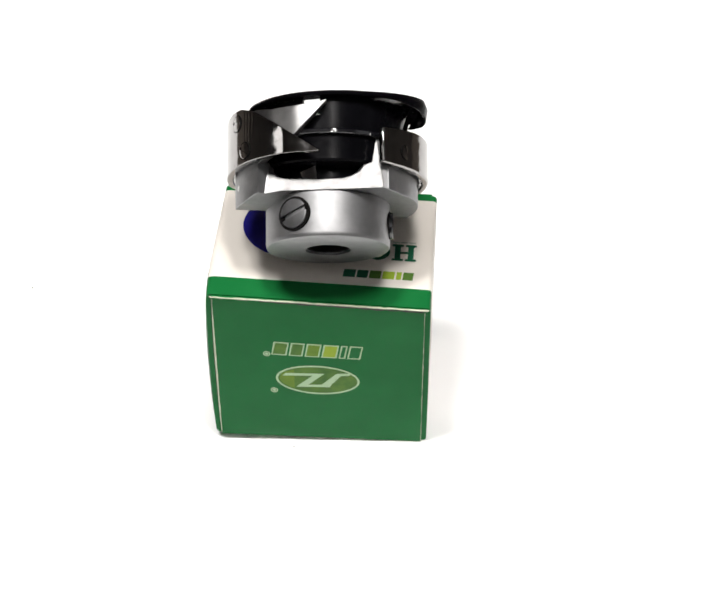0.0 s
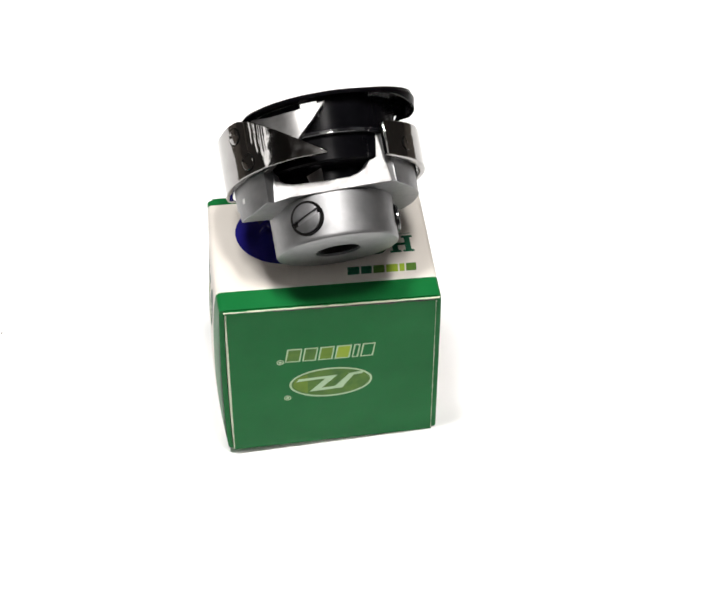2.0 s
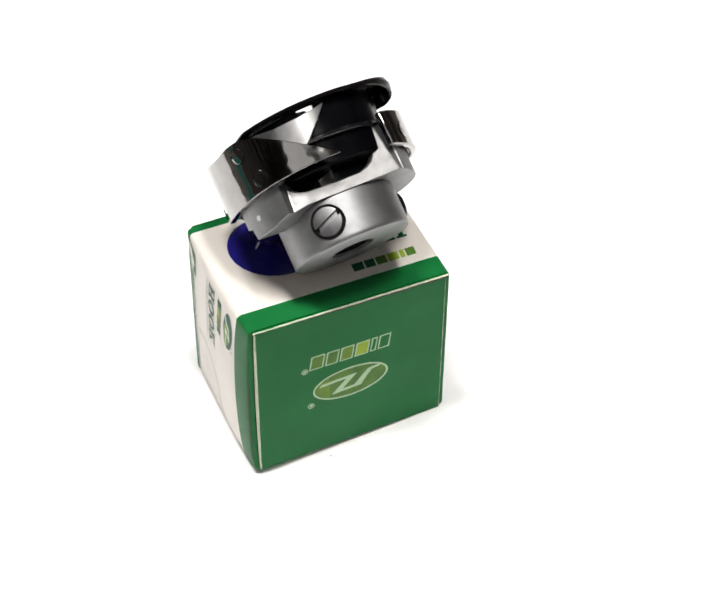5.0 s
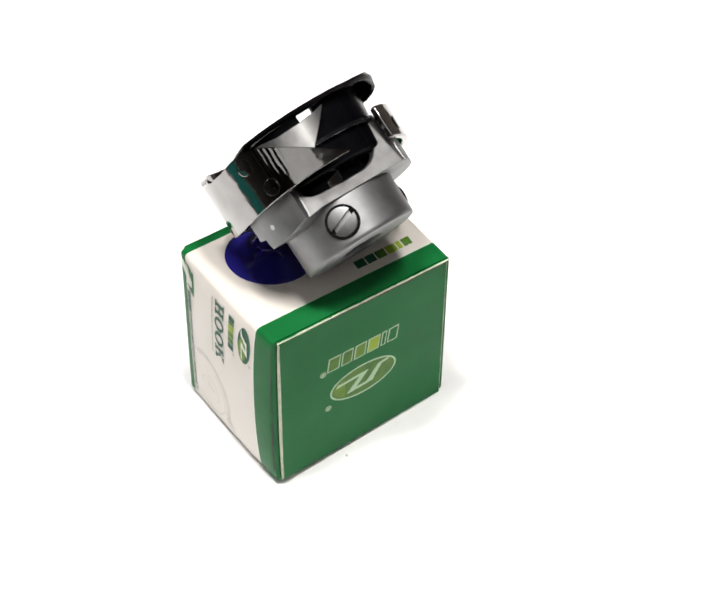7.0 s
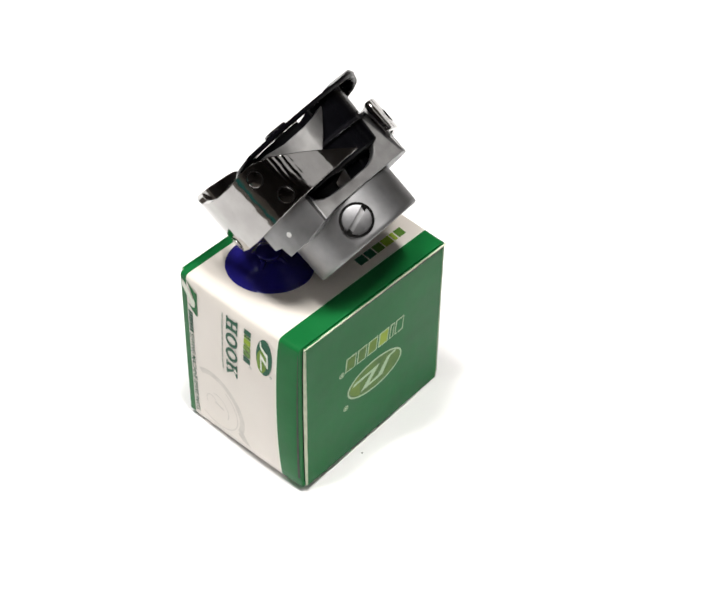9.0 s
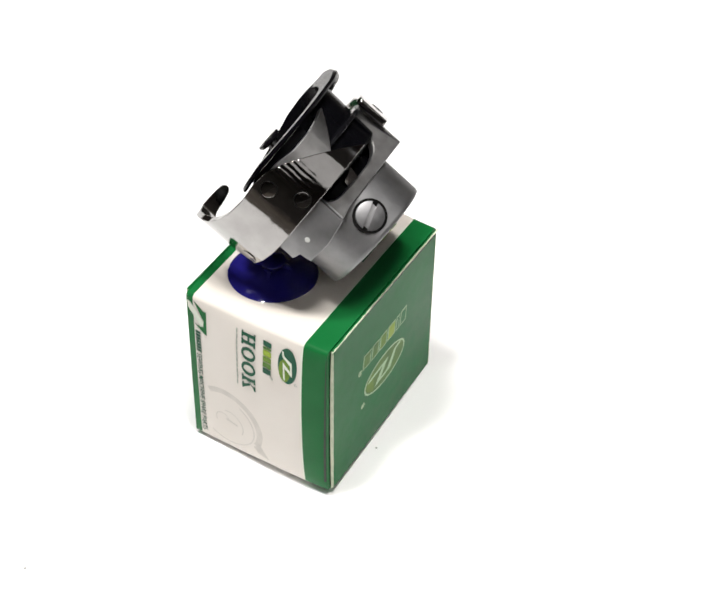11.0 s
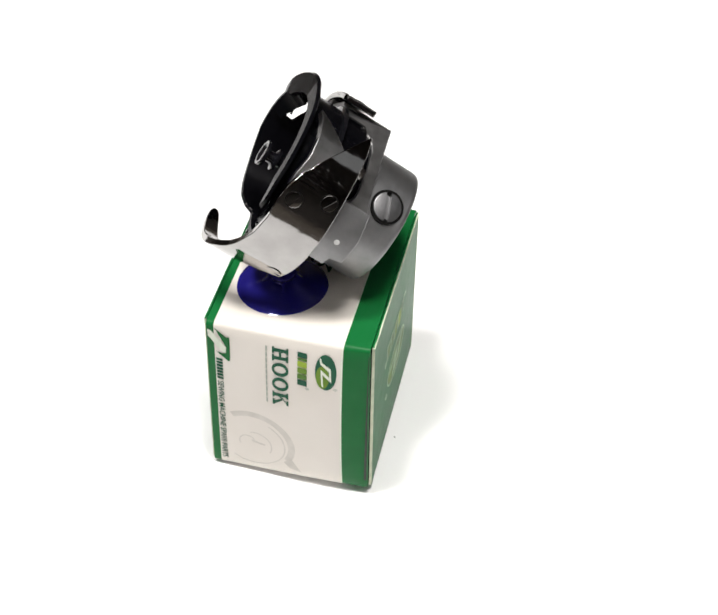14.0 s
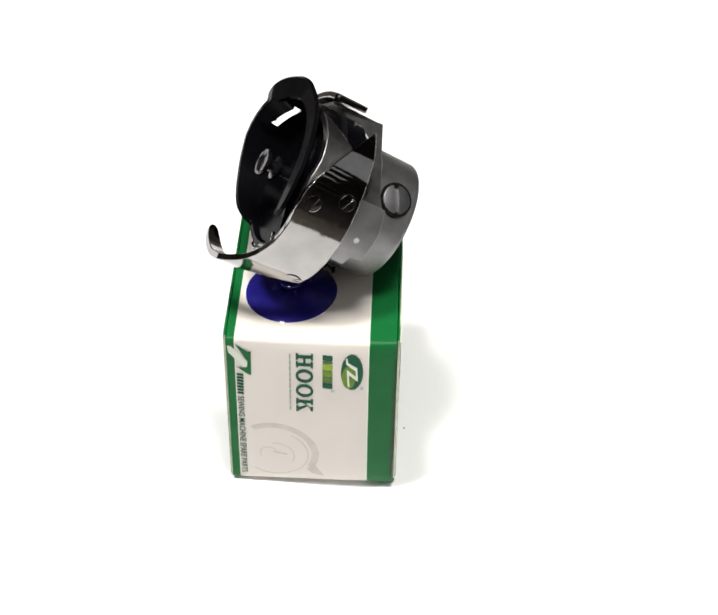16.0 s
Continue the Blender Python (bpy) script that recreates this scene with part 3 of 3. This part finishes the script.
def build_hook():
    h = thing("rotary_hook", HOOK_POSE, "polished steel sewing-machine rotary hook with black bobbin case", "sewing hook")
    # hub with bore
    prof = [(5.0, -12.9), (13.1, -12.9), (13.5, -12.75), (13.7, -12.4), (13.75, -11.8), (13.8, -2.9), (13.5, -2.66), (5.0, -2.66)]
    hub = part("hub", mesh_of("hub", *lathe(prof, 128), [M_SATIN], sharp=30), h, "satin grey steel hub with a round bore")
    part("bore", mesh_of("bore", *lathe([(4.2, -12.3), (4.99, -12.3), (4.99, -1.5), (0.01, -1.5), (0.01, -3.0), (4.2, -3.0)], 48), [M_HOLE]), hub, "dark bore of the hub")
    slot_screw(hub, -121.5, 13.8, -7.5, 3.25, 0.55, -70, M_SCREW, "large slotted set screw", 1.19)
    slot_screw(hub, -4.0, 13.7, -7.8, 3.0, 0.8, 20, M_GLOSS, "large slotted set screw", 1.14)

    # body: floor disc and outer wall with the open window
    part("basket_floor", mesh_of("basket_floor", *lathe([(5.2, -2.7), (13.3, -2.7), (13.3, -2.0), (5.2, -2.0)], 128), [M_SATIN], sharp=30), h, "grey steel floor of the hook basket")
    lo = line([(-180, -1.2), (-173, -1.7), (-172.5, -4.3), (-154, -4.4), (-138, -3.3), (-128, -2.7), (-50, -2.6), (-30, -3.0), (30, -3.2)])
    hi = line([(-180, 4.0), (-138, 4.0), (-136, 1.7), (-132, 0.7), (-126, 0.2), (-100, -0.1), (-76, 0.0), (-68, 0.6), (-63, 1.5), (-60, 2.7), (-57.5, 4.8), (-56.3, 7.0), (-55.5, 9.5), (-20, 9.8), (30, 7.0)])
    out = line([(-180, 20.6), (-136, 20.4), (-50, 19.1), (-35, 19.1), (-5, 20.0), (30, 20.4)])
    # the window's frame is ground to one flat bright face, about 14 mm from the axis and leaning in a little
    v, f, idx = [], [], []
    ph = sorted(set(span(-180, 30, 260) + [-138, -137.6, -137.4, -136.5, -136, -57.5, -56.3, -55.5, -50.6, -50.0]))
    for p in ph:
        a = radians(p)
        c, d = math.cos(a), math.sin(a)
        top, low = hi(p), lo(p)
        skew = math.cos(radians(p + 95)) if -137.5 < p < -46 else 0.1
        ro = min(out(p), 13.7 / skew)
        rt = min(out(p), (13.7 - 0.13 * (top + 2.6)) / skew)
        ri = min(16.9, rt - 1.5)
        for r, z in ((13.0, low), (ro - 0.12, low), (ro, low + 0.12), (rt, top - 0.2), (rt - 0.2, top), (ri, top)):
            v.append((r * c / 1e3, r * d / 1e3, z / 1e3))
    k = 6
    for i in range(len(ph) - 1):
        for q in range(k):
            w = (q + 1) % k
            f.append((i * k + q, i * k + k + q, i * k + k + w, i * k + w))
            # q == 5, the wall's inner face, is coloured near-black as if shaded
            idx.append(2 if q == 5 else (1 if q in (2, 3) and -136.7 < ph[i] < -50.3 else 0))
    m = (len(ph) - 1) * k
    f += [tuple(range(k)), tuple(m + q for q in reversed(range(k)))]
    idx += [0, 0]
    body = part("basket_wall", mesh_of("basket_wall", v, f, [M_SATIN, M_FRAME, M_HOLE], idx, sharp=22), h, "grey steel basket wall with an open window and bright ground frame")
    a = radians(-161.5)
    dot = lathe([(0.01, 0.0), (0.62, 0.0), (0.55, 0.08), (0.01, 0.1)], 20)
    zax = Vector((math.cos(a), math.sin(a), 0))
    m4 = Matrix.Translation((20.58e-3 * math.cos(a), 20.58e-3 * math.sin(a), -0.5e-3)) @ Matrix((Vector((0, 0, 1)).cross(zax), Vector((0, 0, 1)), zax)).transposed().to_4x4()
    part("paint_dot", mesh_of("paint_dot", *moved(dot, m4), [M_DOT]), body, "tiny pale timing dot")
    # added plate, tilted to catch the table's white as light glimpsed through the basket
    part("glimpse_plate", mesh_of("glimpse_plate", *wall(12.7, 13.3, span(-114, -100, 10), line([(-114, 0.2), (-100, -0.2)]), line([(-114, 1.4), (-100, 2.6)]), lambda p: 1.0), [M_BRIGHT], sharp=40), body, "small bright plate added for the white glimpsed through the basket")

    # hook beak and the inner race behind the band
    lo = line([(-262, 4.0), (-140, 3.0), (-117, 6.0), (-108, 9.2), (-100, 12.0), (-90.2, 15.7)])
    hi = line([(-262, 10.0), (-200, 13.5), (-160, 15.2), (-139, 15.4), (-126, 14.6), (-110, 14.7), (-98, 15.3), (-90.2, 16.0)])
    part("hook_beak", mesh_of("hook_beak", *wall(18.5, 20.3, span(-262, -90.2, 171), lo, hi, line([(-262, 0.0), (-150, 0.0), (-128, 0.1), (-110, 0.1), (-90.2, 0.0)]), line([(-262, 0.0), (-125, 0.0), (-110, -0.25), (-90.2, -1.0)])), [M_BEAK], sharp=40), h, "polished pointed hook beak", bevel=0.0002)

    # outer band with needle-guard point and the curled arm
    lo = line([(-271, 18.5), (-270, 18.0), (-268, 17.6), (-262, 17.2), (-246, 16.8), (-232, 15.6), (-222, 13.8), (-214, 9.0), (-206, 3.6), (-195, 3.0), (-180, 2.8), (-160, 3.1), (-140, 3.5), (-114, 3.75), (-94.5, 3.9)])
    hi = line([(-271, 19.0), (-270, 19.5), (-268, 19.9), (-262, 20.2), (-245, 20.4), (-228, 20.2), (-215, 18.9), (-206, 17.4), (-196, 16.4), (-182, 15.6), (-168, 15.5), (-157, 16.0), (-147, 15.9), (-137, 14.6), (-129, 12.8), (-121.5, 11.0), (-112, 8.5), (-104, 6.5), (-97, 4.7), (-94.5, 4.2)])
    band = part("outer_band", mesh_of("outer_band", *wall(20.9, 22.4, span(-271, -94.5, 176), lo, hi, None, line([(-271, 1.3), (-240, 1.3), (-215, 0.8), (-195, 0.25), (-180, 0.1), (-150, 0.0), (-115, -0.2), (-94.5, -0.9)])), [M_BAND], sharp=40), h, "mirror-polished steel band with a sharp point and curled arm", bevel=0.0002)
    slot_screw(band, -151.5, 22.35, 13.0, 1.75, 0.22, 75, M_POLISH, ring=1.13)
    slot_screw(band, -143.2, 22.35, 6.2, 1.75, 0.22, 60, M_POLISH, ring=1.13)
    slot_screw(band, 155.2, 22.72, 5.7, 1.9, 0.22, 60, M_POLISH, ring=1.10)

    # position plate on the other side of the window
    lo = line([(-61, 2.8), (-20, 2.0), (20, 1.8), (45, 2.4)])
    hi = line([(-55, 10.3), (-52, 10.7), (-20, 11.2), (45, 10.2)])
    latch = part("latch_plate", mesh_of("latch_plate", *wall(20.9, 22.4, span(-55, 45, 100), lo, hi, None, line([(-61, -1.6), (-48, -1.55), (-36, -1.1), (-20, -0.4), (-5, 0.0)])), [M_POLISH], sharp=40), h, "polished steel position plate", bevel=0.0004)
    slot_screw(latch, -36.0, 21.2, 5.8, 1.6, 0.15, 30, M_POLISH, ring=1.10)

    # bobbin case: black basket with ridge, rim, ear, slots and stud
    case = part("bobbin_case", mesh_of("bobbin_case", *lathe([(4.0, 10.0), (15.6, 10.0), (16.4, 9.2), (16.4, 3.8), (13.0, 2.8), (13.0, 2.2), (16.5, 3.1), (16.9, 3.5), (16.9, 8.6), (17.0, 10.1), (15.8, 10.6), (15.6, 11.2), (4.0, 11.2)], 128), [M_BLACK], sharp=30), h, "blackened steel bobbin case")
    # no real part: a black core that stands for the dark hollow below
    part("dark_core", mesh_of("dark_core", *lathe([(4.0, -1.9), (12.6, -1.9), (12.6, 2.9), (4.0, 2.9)], 96), [M_BLACK], sharp=30), case, "black core added to keep the hollow under the case dark")
    part("ridge", mesh_of("ridge", *lathe([(16.8, 8.7), (17.7, 8.7), (18.1, 9.0), (18.1, 9.7), (17.7, 10.0), (16.8, 10.0)], 128), [M_GLOSS], sharp=50), case, "glossy raised ridge round the case")
    lo = lambda p: 10.0
    top = line([(-200, 12.0), (-178, 14.6), (-158, 16.6), (-94, 16.9), (-45, 17.6), (-18, 18.2), (-14, 19.8), (0, 20.0), (10, 19.9), (26, 19.4), (34, 18.8), (52, 17.5), (70, 16.5), (79, 15.7), (87, 14.0), (90, 12.2), (110, 12.0), (160, 12.0)])
    out_lean = line([(-200, 0.0), (-94, 0.0), (-30, 0.4), (-12, 2.0), (18, 2.7), (50, 1.9), (90, 0.6), (160, 0.0)])
    pieces = []
    edges = [-200, -108, -95, -22, 8.5, 160]
    for i in range(5):
        p0, p1 = edges[i], edges[i + 1]
        ph = span(p0, p1, max(6, int((p1 - p0) / 2)))
        if p0 == -108:
            pieces.append(wall(15.8, 16.9, ph, lo, lambda p: 13.2))
        elif p0 == -22:
            pieces.append(wall(15.8, 16.9, ph, lo, line([(-22, 12.7), (8.5, 15.1)])))
            pieces.append(wall(15.8, 16.9, ph, line([(-22, 15.3), (8.5, 17.3)]), top, out_lean))
        else:
            pieces.append(wall(15.8, 16.9, ph, lo, top, out_lean))
    part("case_wall", mesh_of("case_wall", *join(*pieces), [M_BLACK], sharp=40), case, "thin black case wall with slots")
    # flange and ear
    out = line([(-176, 16.9), (-166, 18.2), (-150, 19.2), (-94, 19.5), (-68, 19.8), (-56, 20.4), (-46, 20.9), (-34, 21.6), (-24, 22.2), (-16, 22.6), (-10, 22.6), (-5, 22.3), (-1, 21.7), (2.5, 20.8), (4.5, 19.8), (5.5, 19.0)])
    v, f = [], []
    ph = span(-176, 5.5, 160)
    root = line([(-176, 15.9), (-22, 15.9), (-15, 17.6), (-4, 18.0), (5.5, 18.2)])
    base = line([(-176, 15.8), (-150, 16.8), (-94, 17.0), (-60, 17.3), (-40, 17.9), (-20, 18.6), (-12, 18.9), (-5, 18.7), (0, 18.0), (3, 17.2), (5.5, 16.4)])
    curl = line([(-176, 0.0), (-70, 0.0), (-50, -0.3), (-36, -0.8), (-24, -1.8), (-14, -2.8), (-6, -3.2), (0, -2.8), (5.5, -1.2)])
    for p in ph:
        a = radians(p)
        ro, z0, cu = out(p), base(p), curl(p)
        ri = root(p)
        mid = ri + (ro - ri) * 0.6
        for r, z in ((ri, z0), (mid, z0), (ro - 0.9, z0 + cu * 0.9), (ro - 0.3, z0 + cu), (ro + 0.1, z0 + cu * 0.4 + 0.4), (ro - 0.5, z0 + 1.0), (ri, z0 + 1.1)):
            v.append((r * math.cos(a) / 1e3, r * math.sin(a) / 1e3, z / 1e3))
    n, k = len(ph), 7
    for i in range(n - 1):
        for q in range(k):
            w = (q + 1) % k
            f.append((i * k + q, i * k + k + q, i * k + k + w, i * k + w))
    f += [tuple(range(k)), tuple((n - 1) * k + q for q in reversed(range(k)))]
    part("rim", mesh_of("rim", v, f, [M_BLACK], sharp=40), case, "wide black rim with an ear")
    # wire spring low in the basket
    v, f = [], []
    ph, m = span(105, 172, 40), 8
    for i, p in enumerate(ph):
        a, t = radians(p), i / 40
        r, z = 17.6 + 0.5 * math.sin(t * 9), 11.0 + 3.2 * t + 0.5 * math.sin(t * 14)
        for q in range(m):
            b = 2 * math.pi * q / m
            rr = r + 0.38 * math.cos(b)
            v.append((rr * math.cos(a) / 1e3, rr * math.sin(a) / 1e3, (z + 0.38 * math.sin(b)) / 1e3))
    for i in range(40):
        for q in range(m):
            w = (q + 1) % m
            f.append((i * m + q, i * m + m + q, i * m + m + w, i * m + w))
    f += [tuple(range(m)), tuple(40 * m + q for q in reversed(range(m)))]
    part("spring_wire", mesh_of("spring_wire", v, f, [M_POLISH]), case, "thin bent steel wire spring")
    part("stud", mesh_of("stud", *lathe([(0.01, 10.8), (4.8, 10.8), (4.6, 11.6), (1.5, 12.0), (1.4, 15.6), (2.5, 15.9), (2.6, 16.5), (1.5, 16.9), (1.4, 18.3), (2.7, 18.6), (3.0, 19.2), (2.9, 19.7), (2.3, 19.7), (1.9, 19.2), (0.01, 19.1)], 40), [M_GLOSS], sharp=40), case, "black centre stud with a flared head")
    return h


hook = build_hook()


# ---- the turn ----
def motions():
    bases = [(turntable, pose(0, 0, GROUND - 0.0035)), (carton, pose(AX, AY, 0)), (cup, pose(*CUP_AT)), (hook, HOOK_POSE)]
    for ob, base in bases:
        walk(ob, [(t, pose(0, 0, 0, 0, 0, turn(t)) @ base) for t in range(0, 17)])


motions()
